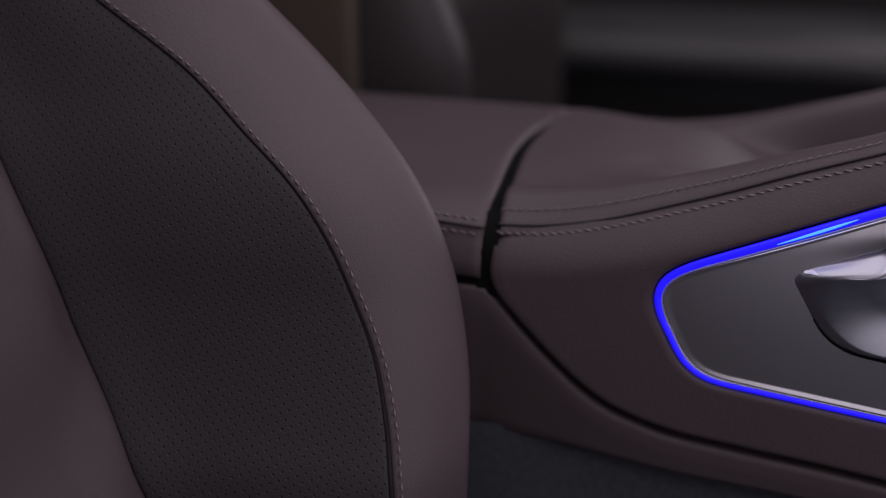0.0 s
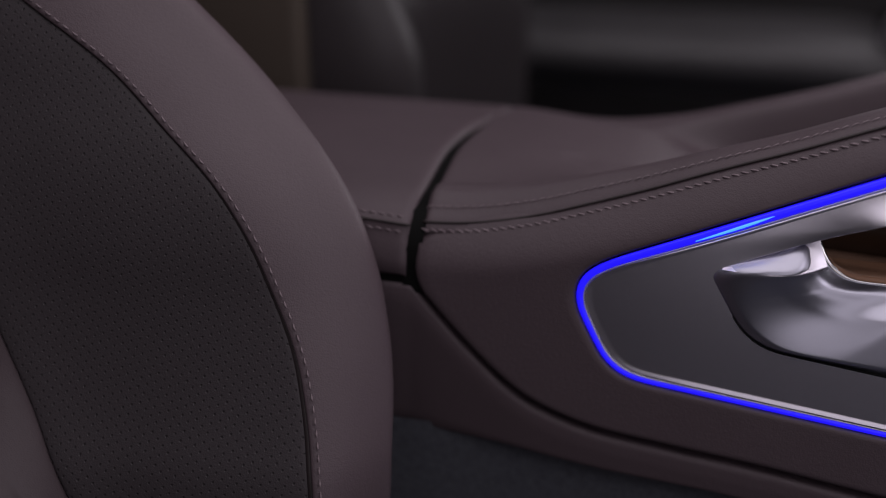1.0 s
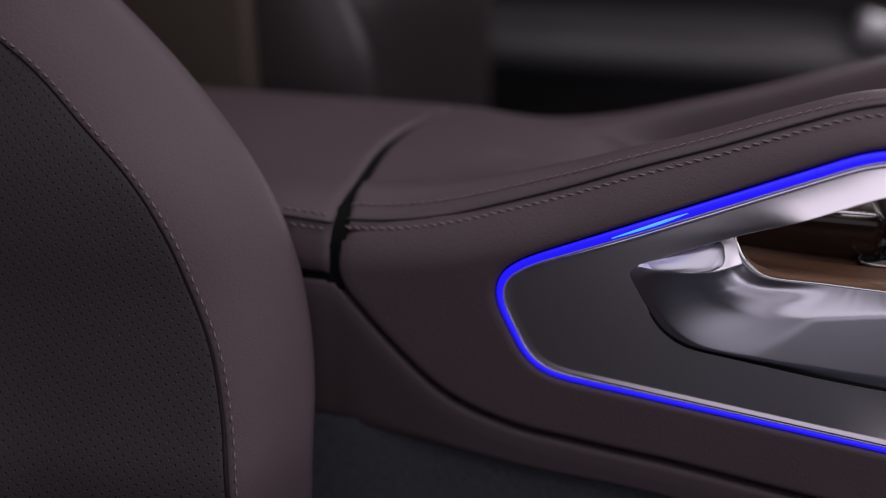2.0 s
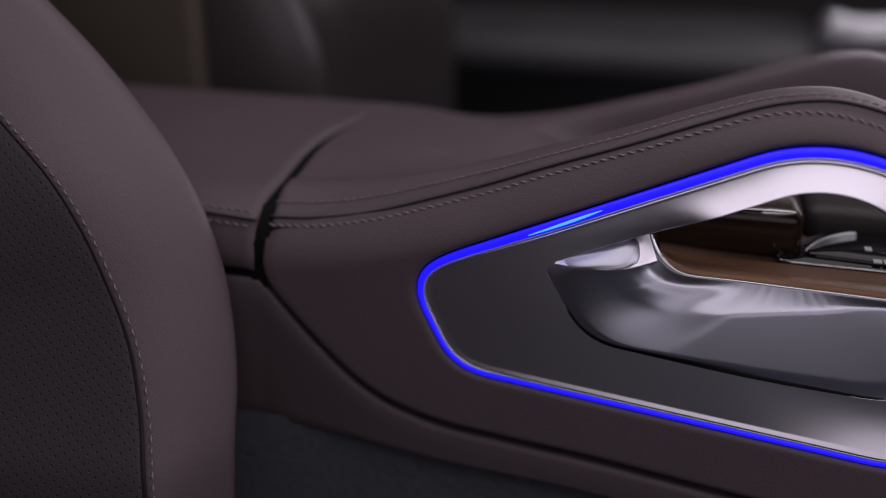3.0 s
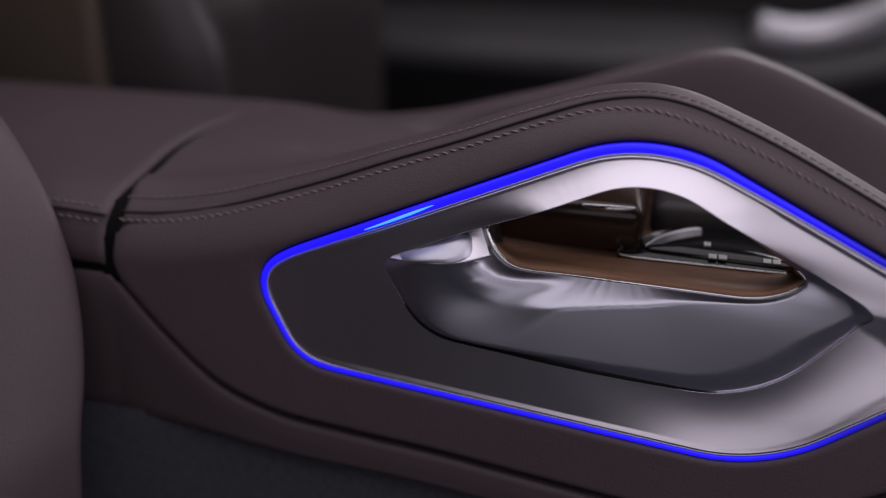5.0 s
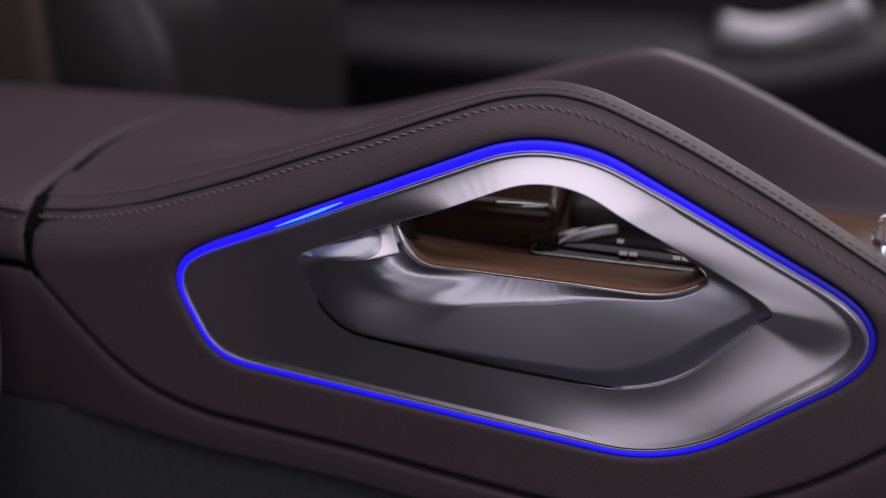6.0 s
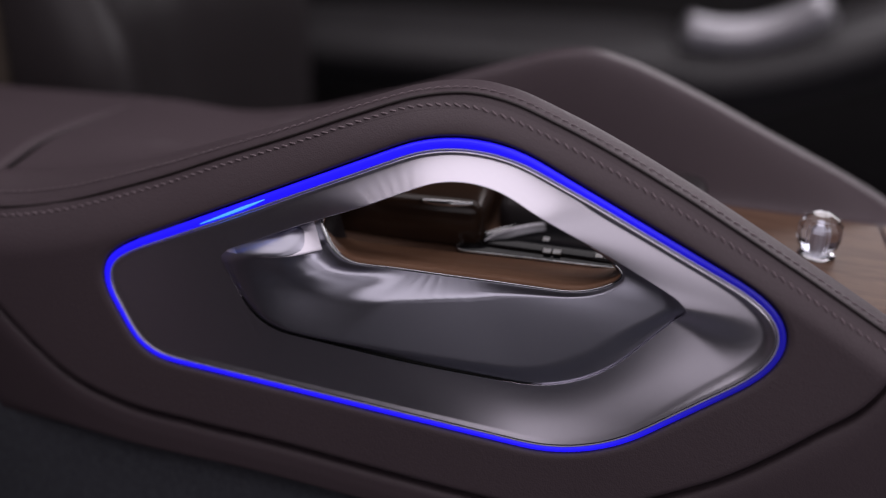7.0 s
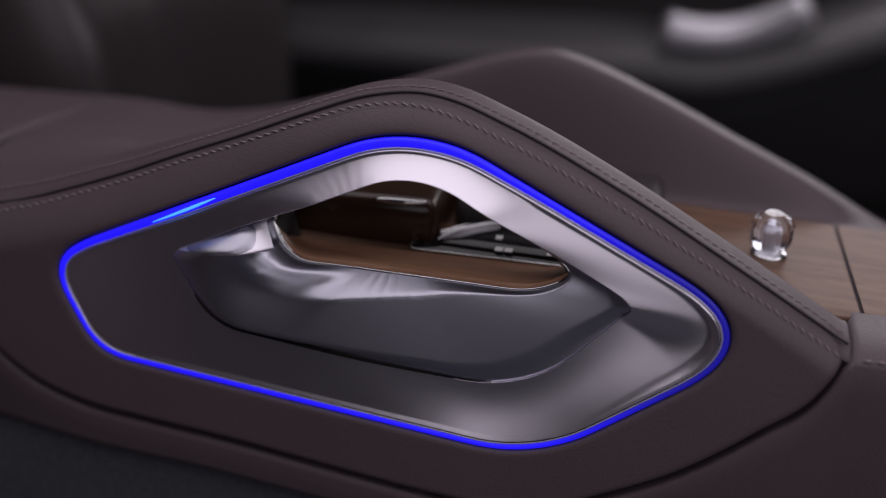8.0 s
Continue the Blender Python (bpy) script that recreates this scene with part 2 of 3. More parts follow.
def stitches(path, length, gap, radius, slant=0.0, lift=Vector((0, -0.001, 0.001))):
    """Single stitches along a path, joined in one mesh."""
    bm = bmesh.new()
    total, d = [0.0], 0.0
    for a, b in zip(path, path[1:]):
        total.append(total[-1] + (b - a).length)

    def at(s):
        i = int(min(max(np.searchsorted(total, s) - 1, 0), len(path) - 2))
        u = (s - total[i]) / max(total[i + 1] - total[i], 1e-9)
        return path[i].lerp(path[i + 1], u)

    while d + length < total[-1]:
        a, b = at(d), at(d + length)
        t = (b - a).normalized()
        out = lift.normalized()
        side = t.cross(out).normalized()
        b = b + side * slant
        t = (b - a).normalized()
        side = t.cross(out).normalized()
        prev = None
        for k, (s, r) in enumerate(((0, 0.35), (0.25, 1.0), (0.75, 1.0), (1, 0.35))):
            c = a.lerp(b, s) + out * (radius * (1.5 if 0 < k < 3 else -0.2))
            ring = [bm.verts.new(c + side * radius * r * math.cos(q) + out * radius * r * math.sin(q)) for q in (0.3, 1.57, 2.84, 4.71)]
            if prev:
                for i in range(4):
                    bm.faces.new((prev[i], prev[(i + 1) % 4], ring[(i + 1) % 4], ring[i]))
            prev = ring
        d += length + gap
    return bm


def box(bm, x0, x1, y0, y1, z0, z1, bevel=0.0):
    made = bmesh.ops.create_cube(bm, size=1.0, matrix=Matrix.LocRotScale(((x0 + x1) / 2, (y0 + y1) / 2, (z0 + z1) / 2), None, (x1 - x0, y1 - y0, z1 - z0)))
    if bevel:
        edges = list({e for v in made["verts"] for e in v.link_edges})
        bmesh.ops.bevel(bm, geom=edges, offset=bevel, segments=3, affect="EDGES", profile=0.5)
    return bm


# ---- the cabin round the console ----
def slab(name, x0, x1, y0, y1, z0, z1, mat, label="", category="", bevel=0.0):
    return tagged(part(name, box(bmesh.new(), x0, x1, y0, y1, z0, z1, bevel), mat, smooth=False), label, category, kind="structure")


slab("floor", -2.2, 2.4, -1.75, 1.5, -0.05, 0.0, CARPET, "blue-grey cut-pile carpet on the car floor", "floor")
slab("wall_back", -2.3, -2.2, -1.75, 1.5, 0.0, 1.42, TRIM_DARK, "dark trim behind the rear seats", "wall")
slab("wall_front", 2.4, 2.5, -1.75, 1.5, 0.0, 1.42, TRIM_DARK, "dark trim below the windscreen", "wall")


def wall_with_opening(name, y0, y1, x0, x1, z0, z1, label):
    bm = bmesh.new()
    for a, b, c, d in ((-2.2, x0, 0.0, 1.36), (x1, 2.4, 0.0, 1.36), (x0, x1, 0.0, z0), (x0, x1, z1, 1.36)):
        if d > c and b > a:
            box(bm, a, b, y0, y1, c, d)
    return tagged(part(name, bm, TRIM_DARK, smooth=False), label, "wall", kind="structure")


wall_with_opening("wall_far", 1.45, 1.5, 0.30, 1.70, 0.70, 1.15, "dark trim round the driver's window")
wall_with_opening("wall_near", -1.75, -1.7, 0.20, 1.80, 0.10, 1.30, "dark trim round the open passenger door")


# the opening is added for the overhead lamp; it holds no glass
def ceiling_with_hole():
    bm = bmesh.new()
    for x0, x1, y0, y1 in ((-2.2, -0.5, -1.75, 1.5), (1.0, 2.4, -1.75, 1.5), (-0.5, 1.0, -1.75, -0.75), (-0.5, 1.0, 0.75, 1.5)):
        box(bm, x0, x1, y0, y1, 1.36, 1.42)
    return part("ceiling", bm, HEADLINER, smooth=False)


tagged(ceiling_with_hole(), "grey headliner with an added opening for the lamp", "ceiling", kind="structure")

# ---- centre console ----
LEAN_BACK = 0.165
Z0 = 0.45
seam_top = line([(-0.52, 0.489), (-0.30, 0.488), (-0.16, 0.4865), (-0.129, 0.4848), (-0.09, 0.4857), (-0.04, 0.4942), (0.0, 0.5062), (0.04, 0.5200), (0.08, 0.5358),
                 (0.126, 0.5535), (0.187, 0.577), (0.227, 0.5895), (0.246, 0.5925), (0.262, 0.5932), (0.284, 0.590), (0.322, 0.5766),
                 (0.398, 0.541), (0.473, 0.500), (0.547, 0.4575)])
far_top = line([(-0.52, 0.497), (-0.30, 0.499), (-0.11, 0.498), (0.0, 0.494), (0.053, 0.502), (0.12, 0.520), (0.175, 0.536), (0.25, 0.561),
                (0.29, 0.573), (0.32, 0.575), (0.348, 0.568), (0.403, 0.546), (0.479, 0.510), (0.554, 0.474), (0.61, 0.443), (0.80, 0.36)])
valley = line([(-0.52, 0.500), (-0.13, 0.502), (-0.04, 0.503), (0.02, 0.498), (0.08, 0.484), (0.13, 0.470), (0.17, 0.4665), (0.35, 0.463), (0.55, 0.455), (0.80, 0.445)])
seam_low = line([(-0.123, 0.4436), (-0.084, 0.4047), (-0.039, 0.3687), (0.0035, 0.3527), (0.0646, 0.3445), (0.126, 0.339), (0.217, 0.328),
                 (0.2806, 0.321), (0.33, 0.3185), (0.37, 0.324), (0.403, 0.339), (0.453, 0.365), (0.502, 0.4025), (0.533, 0.431), (0.5447, 0.4520)])
carpet_top = line([(-0.52, 0.327), (-0.13, 0.325), (-0.057, 0.3245), (0.028, 0.3165), (0.106, 0.312), (0.196, 0.303), (0.35, 0.294), (0.55, 0.285), (0.80, 0.28)])


set_back = line([(-0.52, 0.013), (-0.13, 0.013), (-0.06, 0.019), (0.0, 0.023), (0.08, 0.021), (0.15, 0.015), (0.25, 0.012), (0.56, 0.012)])


def face_y(z):
    return LEAN_BACK * (z - Z0)


def side_y(x, z):
    """The console's side, rolling back under the top seam."""
    wide = 0.030 - 0.012 * step(0.12, 0.24, x)
    near = max(0.0, (z - (seam_top(x) - wide)) / wide)
    return face_y(z) + set_back(x) * min(near, 1.0) ** 1.7


console = thing("center_console", "mauve-brown leather centre console with a silver side panel and blue light", "console", (0.25, 0.15, 0.0))


def cpart(name, bm, mat, label="", smooth=True):
    return under(part(name, bm, mat, None, label, smooth), console)


DIAMOND = polar(rounded([(-0.0153, 0.4633, 0.034), (0.2642, 0.5834, 0.052), (0.5081, 0.4653, 0.072), (0.3579, 0.3592, 0.045), (0.026, 0.3925, 0.022)]))
RIM = polar(rounded([(0.0860, 0.4765, 0.005), (0.267, 0.5555, 0.036), (0.4165, 0.4735, 0.010), (0.347, 0.4025, 0.045), (0.118, 0.4265, 0.022)]))
LIP = polar(rounded([(0.1530, 0.5020, 0.010), (0.264, 0.5490, 0.036), (0.3735, 0.4880, 0.010), (0.352, 0.4710, 0.022), (0.1680, 0.4730, 0.018)]))


def seam_up(x):
    """The side panel's upper seam lies a little up the rail."""
    return 0.0018 + 0.0032 * step(0.14, 0.28, x)


def outer_outline():
    pts = [Vector((x, seam_low(x))) for x in np.linspace(-0.123, 0.5447, 150)]
    pts.append(Vector((0.549, 0.4575)))
    pts += [Vector((x, seam_top(x) + seam_up(x))) for x in np.linspace(0.547, -0.1225, 150)]
    pts.append(Vector((-0.1235, 0.465)))
    return pts


OUTER = polar(outer_outline())


def loft2(a, b, s):
    return [p.lerp(q, s) for p, q in zip(a, b)]


def side_panel():
    loops = []
    hole = inset(DIAMOND, -0.0005)
    for d, deep in ((0.0, 0.009), (0.0, 0.004), (-0.0006, 0.0016), (-0.0022, 0.0002)):
        loops.append([Vector((p.x, face_y(p.y) + deep, p.y)) for p in inset(hole, d)])
    edge = inset(hole, -0.0022)
    rim = inset(OUTER, 0.0045)
    for i in range(1, 19):
        ring = loft2(edge, rim, i / 18)
        loops.append([Vector((p.x, side_y(p.x, p.y), p.y)) for p in ring])
    for d, deep in ((0.0022, 0.0009), (0.0008, 0.0030), (0.0, 0.0060), (0.0, 0.020)):
        loops.append([Vector((p.x, side_y(p.x, p.y) + deep, p.y)) for p in inset(OUTER, d)])
    return rings(loops)


cpart("side_panel", side_panel(), LEATHER, "leather-wrapped side panel with a stitched upper seam")


def near_rail():
    loops = []
    for x in [-0.1212, -0.1212, -0.1206, -0.1192, *np.linspace(-0.1172, 0.549, 220)]:
        zs, y0 = seam_top(x), side_y(x, seam_top(x))
        rise = 0.012 * (1 - step(-0.05, 0.15, x)) + 0.004
        flat = 1 - step(-0.08, 0.02, x)
        row = [(y0 + 0.0040, zs - 0.009), (side_y(x, zs - 0.0052) + 0.0010, zs - 0.0054), (side_y(x, zs - 0.0042) - 0.0002, zs - 0.0043), (y0 + 0.0005, zs - 0.0008), (y0 + 0.0022, zs + 0.0015), (y0 + 0.007, zs + 0.0034 + rise * 0.1), (y0 + 0.014, zs + 0.003 + rise * 0.45),
               (y0 + 0.022, zs + 0.0035 + rise * 0.75), (y0 + 0.030, zs + 0.003 + rise * (0.75 + 0.15 * flat)), (y0 + 0.036, zs + 0.001 + rise * (0.7 + 0.3 * flat)),
               (y0 + 0.040, zs - 0.004 + (rise + 0.006) * flat), (y0 + 0.041, zs - 0.014 + (rise + 0.006) * flat)]
        down = 0.02 if not loops else max(0.0, 1 - (x + 0.1212) / 0.004) ** 2 * 0.0028
        loops.append([Vector((x, y + down * 0.4, z - down)) for y, z in row])
    return rings(loops, closed=False)


cpart("near_rail", near_rail(), LEATHER, "padded leather rail along the console edge")


def top_z(x, y):
    """The console's top behind the near rail: dip, then the far rail."""
    zv = valley(x)
    zs = seam_top(x)
    rail = zs + 0.012 * (1 - step(-0.05, 0.15, x)) + 0.004
    ramp = 1 - step(-0.02, 0.085, x)
    z = zv + (rail - 0.003 - zv) * ramp * (1 - step(0.055, 0.125, y))
    z += (far_top(x) - zv) * step(0.240, 0.264, y)
    z -= 0.0022 * math.exp(-(((x + 0.018) / 0.016) ** 2) - ((y - 0.135) / 0.007) ** 2)
    z += 0.0016 * math.exp(-(((x + 0.030) / 0.018) ** 2) - ((y - 0.152) / 0.008) ** 2)
    z += 0.0014 * math.exp(-(((x - 0.028) / 0.012) ** 2) - ((y - 0.140) / 0.009) ** 2)
    if y > 0.282:
        z -= 0.06 * ((y - 0.282) / 0.05) ** 2
    z += 0.004 * math.exp(-((y - 0.15) / 0.08) ** 2) * (1 - step(-0.1, 0.05, x))
    return z


def joint(y):
    """How far the lid's joint runs forward across the top."""
    return 0.011 * max(0.0, (y - 0.13) / 0.095) ** 1.5


def console_top(x0, x1, n):
    ys = [*np.linspace(0.0595, 0.23, 24), *np.linspace(0.234, 0.30, 30), 0.31, 0.318, 0.324]
    loops = []
    for x in [x0, x0, x0 + 0.0006, x0 + 0.002, *np.linspace(x0 + 0.004, x1, n)]:
        down = 0.02 if not loops else max(0.0, 1 - (x - x0) / 0.004) ** 2 * 0.0028
        loops.append([Vector((x + (joint(y) - 0.0045 * step(0.18, 0.235, y)) * (1 - step(-0.12, 0.0, x)), y, top_z(x, y) - down)) for y in ys] + [Vector((x, 0.335, 0.35)), Vector((x, 0.345, 0.0))])
    return rings(loops, closed=False)


cpart("top_cover", console_top(-0.1212, 0.80, 230), LEATHER, "soft leather top dipping between two raised rails")


def inner_panel():
    """The bridge's inward side, with the opening through it."""
    hole = [Vector((p.x, 0.058, p.y - 0.014 * (1 - step(0.480, 0.500, p.y)))) for p in LIP]
    out = []
    for p, o in zip(LIP, OUTER):
        z = min(max(o.y, 0.44), seam_top(o.x) - 0.004)
        out.append(Vector((min(max(o.x, 0.05), 0.53), 0.0605, z)))
    return rings([hole, [a.lerp(b, 0.5) for a, b in zip(hole, out)], out])


cpart("inner_panel", inner_panel(), LEATHER_DARK)


def armrest():
    loops = []
    for x in [-0.52, -0.40, -0.30, -0.22, -0.17, -0.14, -0.1355, -0.133, -0.131, -0.1300, -0.1300]:
        zs = seam_top(x)
        tuck = 0.0 if x < -0.134 else ((x + 0.136) / 0.006) ** 2 * 0.0028 + (0.02 if len(loops) == 10 else 0.0)
        row = [(0.060, 0.452), (0.012, 0.4475), (0.0035, 0.4485), (0.0015, 0.452), (0.003, 0.462), (0.008, 0.475), (0.0135, zs - 0.0015), (0.0138, zs), (0.0155, zs + 0.0018), (0.022, zs + 0.005), (0.035, zs + 0.010)]
        row += [(y, top_z(-0.1275, y)) for y in np.linspace(0.06, 0.30, 26)] + [(0.318, 0.455), (0.324, 0.44)]
        loops.append([Vector((x + (joint(y) + 0.0045 * step(0.18, 0.235, y)) * step(-0.25, -0.13, x), y + tuck * (0.6 if y < 0.05 else 0.0), z - tuck)) for y, z in row])
    return rings(loops, closed=False)


cpart("armrest_lid", armrest(), LEATHER, "padded leather armrest lid with a stitched edge")


def lower_panel():
    loops = []
    for x in [*np.linspace(-0.52, -0.13, 20), *np.linspace(-0.126, 0.56, 160), *np.linspace(0.565, 0.80, 16)]:
        if x < -0.123:
            top = 0.4420
        elif x < 0.5447:
            top = seam_low(x) - 0.0055
        else:
            top = 0.449 + 0.007 * step(0.5447, 0.552, x)
        low = carpet_top(x)
        edge = step(0.545, 0.555, x)
        row = []
        for s in np.linspace(0, 1, 10):
            z = low + (top - 0.004 - low) * s
            row.append((face_y(z) + 0.0035 + 0.12 * max(0.0, top - 0.012 - z), z))
        ft = face_y(top) + 0.0035
        row += [(ft + 0.0006, top - 0.0015), (ft + 0.003, top), (ft + 0.012 + 0.045 * edge, top + 0.006 * edge), (ft + 0.022 + 0.040 * edge, top - 0.003 + 0.003 * edge)]
        under_cut = 0.12 * max(0.0, top - 0.012 - low)
        row = [(face_y(low) + 0.012 + under_cut, low - 0.001), (face_y(low) + 0.004 + under_cut, low - 0.001)] + row
        loops.append([Vector((x, y, z)) for y, z in row])
    return rings(loops, closed=False)


cpart("lower_panel", lower_panel(), LEATHER, "plain leather lower console panel")


def carpet_side():
    loops = []
    for x in np.linspace(-0.52, 0.80, 60):
        low = carpet_top(x)
        row = []
        for s in np.linspace(0, 1, 12):
            z = (low + 0.004) * (1 - s)
            row.append((face_y(low) + 0.014 - 0.03 * s, z))
        loops.append([Vector((x, y, z)) for y, z in row])
    return rings(loops, closed=False)


cpart("carpet_side", carpet_side(), CARPET, "blue-grey carpet on the console base")


# black backing keeps the gaps between the panels dark
def core():
    loops = []
    for x in np.linspace(-0.52, 0.80, 90):
        top = 0.478 if x < 0.0 else 0.478 - 0.04 * step(0.0, 0.06, x)
        loops.append([Vector((x, face_y(z) + 0.021, z)) for z in np.linspace(0.28, top, 8)])
    return rings(loops, closed=False)


cpart("core", core(), BLACK, "black backing that darkens the gaps behind the seams")


# black strips in the open gaps stand in for their shade
def gap_shade():
    rows = []
    for x in (-0.1325, -0.1185):
        row = [Vector((x, face_y(z) + 0.0045, z)) for z in (0.436, 0.446, 0.455, 0.468)]
        row += [Vector((x, 0.0125, 0.477)), Vector((x, 0.0195, 0.4835)), Vector((x, 0.030, 0.4905))]
        row += [Vector((x + joint(y), y, top_z(-0.1225, y) - 0.0055)) for y in np.linspace(0.06, 0.22, 14)]
        rows.append(row)
    return rings(rows, closed=False)


cpart("gap_shade", gap_shade(), BLACK, "black strip that paints the gap's shade")
cpart("gap_shade", rings([[Vector((x, face_y(z) + 0.006, z)) for z in (0.438, 0.452)] for x in (-0.52, -0.12)], closed=False), BLACK, "black strip that paints the gap's shade")

# light guide round the silver panel
def thick(p):
    """1 along the upper run of the light guide, 0 along the lower."""
    ahead = step(CREST, CREST + 0.09, p.x)
    return (1 - 0.75 * ahead) * step(-0.35, 0.35, math.sin(math.atan2(p.y - CENTRE.y + 0.02, p.x - CENTRE.x)) * 1.2)


CREST = max(DIAMOND, key=lambda p: p.y).x + 0.01
GUIDE = [0.0019 + 0.0014 * thick(p) for p in DIAMOND]
strip = [Vector((p.x, face_y(p.y) + 0.0016, p.y)) for p in inset(DIAMOND, [g + 0.0001 for g in GUIDE])]
cpart("light_strip", tube(strip, GUIDE, 8, True, 0.6), GLOW, "glowing blue light strip")
spot = [p for p in strip if 0.070 < p.x < 0.125 and p.z > 0.47]
spot.sort(key=lambda p: p.x)
cpart("light_spot", tube([p + Vector((0, -0.0016, -0.0014 + 0.0016 * k / len(spot))) for k, p in enumerate(spot)], [0.0003 + 0.0009 * math.sin(math.pi * (k + 0.5) / len(spot)) for k in range(len(spot))], 6), HOT, "brighter point of the light strip")


lip_y = line([(0.15, 0.0262), (0.158, 0.0235), (0.172, 0.0203), (0.22, 0.0190), (0.30, 0.0168), (0.375, 0.0145)])


def turn_of(p):
    """Degrees round the panel's centre, 0 ahead, 90 up."""
    return math.degrees(math.atan2(p.y - CENTRE.y, p.x - CENTRE.x)) % 360


def proud(p):
    """How far the bezel's inner rim stands out, by the direction from the centre."""
    a = math.atan2(p.y - CENTRE.y, p.x - CENTRE.x)
    return 0.0104 * step(-0.05, 0.62, math.sin(a)) * step(0.10, 0.19, p.x) + 0.0015 * max(0.0, math.cos(a))


def dish(p, ang, s):
    """How far the bezel sinks towards the scoop along its lower and forward run."""
    back = (ang - 360 if ang > 180 else ang)
    low = 1 - step(-10 - 8 * (1 - s), -6 + 3 * (1 - s), back) if p.x > CENTRE.x else 1 - step(-0.06, -0.02, p.y - CENTRE.y)
    lean = 0.05 * max(0.0, p.y - 0.395) * step(0.32, 0.43, p.x) * step(0.0, 0.10, s)
    return lean + low * (0.0105 - 0.0025 * step(295, 338, ang)) * step(0.20, 0.40, p.x) * (1 - (1 - s) ** 1.8)


def bezel():
    loops = []
    outer = inset(DIAMOND, [2 * g + 0.0016 for g in GUIDE])
    for d, deep in ((0.0, 0.006), (0.0, 0.0014), (0.0006, 0.0003), (0.0012, 0.0003), (0.0026, 0.0018)):
        # the bright bevel fades out round the rear corner
        loops.append([Vector((p.x, face_y(p.y) + max(deep, 0.0016 * (1 - step(0.015, 0.10, p.x))), p.y)) for p in inset(outer, d)])
    a, b = inset(outer, 0.0026), RIM
    for s in [i / 24 for i in range(1, 24)] + [0.9985, 1.0]:
        row = []
        for p, r in zip(loft2(a, b, s), b):
            ang = turn_of(r)
            low = dish(p, ang, s)
            row.append(Vector((p.x, face_y(p.y) + 0.0018 + low - proud(r) * (s * s * 0.3 + s * 0.7), p.y)))
        loops.append(row)
    # the rim turns back with a small round edge
    for d, deep in ((0.0005, 0.0003), (0.0008, 0.0012), (0.0008, 0.0060)):
        loops.append([Vector((p.x, v.y + deep, p.y)) for p, v in zip(inset(RIM, [d * step(0.47, 0.49, q.y) for q in RIM]), row)])
    return rings(loops)


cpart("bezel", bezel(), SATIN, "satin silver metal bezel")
bead = [Vector((p.x, face_y(p.y) + 0.0012, p.y)) for p in inset(DIAMOND, [2 * g + 0.0007 for g in GUIDE])]
cpart("bezel_bead", tube(bead, 0.0006, 6, True), SILVER, "thin bright bead beside the light strip")

BEAK = 183.5


def shell():
    """The silver scoop: swollen at the rear with a beak on top, sinking into a pocket ahead."""
    loops = []
    start = inset(RIM, 0.0001)
    n = 40
    ridge = line([(0.0, 0.0015), (0.12, -0.0035), (0.45, -0.0075), (0.75, -0.0020), (0.92, 0.0100), (1.0, 0.0235)])
    crease = line([(0.0, 0.0018), (0.5, 0.0050), (0.85, 0.0120), (1.0, 0.0260)])
    for i in range(-2, n + 1):
        s = max(i, 0) / n
        row = []
        for p, q in zip(start, LIP):
            m = p.lerp(q, s)
            ang = turn_of(p)
            end = lip_y(q.x)
            edge = 0.0020 + dish(p, ang, 1.0)
            ahead = step(0.12, 0.40, m.x)
            out = (-0.0046 + 0.0046 * s) * (1 - ahead) + (0.0085 + 0.0030 * s) * ahead
            bend = 0.52 + 0.38 * step(0.15, 0.30, m.x)
            over = max(0.0, s - bend) / (1 - bend)
            over = (math.sqrt(over * over + 0.022) - 0.148) / (math.sqrt(1.022) - 0.148)
            low = out + (end - out) * over
            low += (edge - low) * (1 - step(0.012, 0.075 + 0.16 * ahead, s))
            high = (0.0022 + dish(p, ang, 1.0) - proud(p)) * (1 - s**0.5) + end * s**0.5
            if 172 < ang <= BEAK:
                # the beak's bright top: a plane from the bezel's edge out to the ridge
                u = (ang - 172) / (BEAK - 172)
                reach = ridge(s) + (end - 0.0235) * s
                y = crease(1 - u * (1 - s)) * (1 - u) + reach * u
                y += (end - y) * step(0.8, 1.0, s) + 0.006 * step(0.0, 0.5, 1 - u) * (1 - s)
            elif BEAK < ang < 222:
                u = (ang - BEAK) / (222 - BEAK)
                reach = ridge(s) + (end - 0.0235) * s
                y = reach + (low - reach) * step(0, 1, u)
                y += 0.0095 * math.sin(math.pi * u**0.7) ** 1.4 * math.sin(math.pi * s**1.2) ** 0.9
            elif ang > 355:
                y = low + (high - low) * (ang - 355) / 5
            elif ang >= 222:
                y = low
            else:
                y = high
            if i < 0:
                y += -0.004 * i
            row.append(Vector((m.x, y, m.y)))
        calm = []
        for k, v in enumerate(row):
            w = 1 if abs(turn_of(start[k]) - BEAK) < 9 else 4
            calm.append(v.lerp(sum((row[(k + o) % TURNS] for o in range(-w, w + 1)), Vector()) / (2 * w + 1), math.sin(math.pi * s) ** 0.5))
        loops.append([Vector((v.x, face_y(v.z) + v.y, v.z)) for v in calm])
    return rings(loops)


cpart("shell", shell(), SATIN_BOWL, "swollen satin metal shell below the opening, darkened as if shaded")

# a tapering black tube paints the shadow under the swollen shell
gap = [(p, a) for p, a in sorted(((p, turn_of(p)) for p in RIM), key=lambda e: e[1]) if 196 < a < 312]
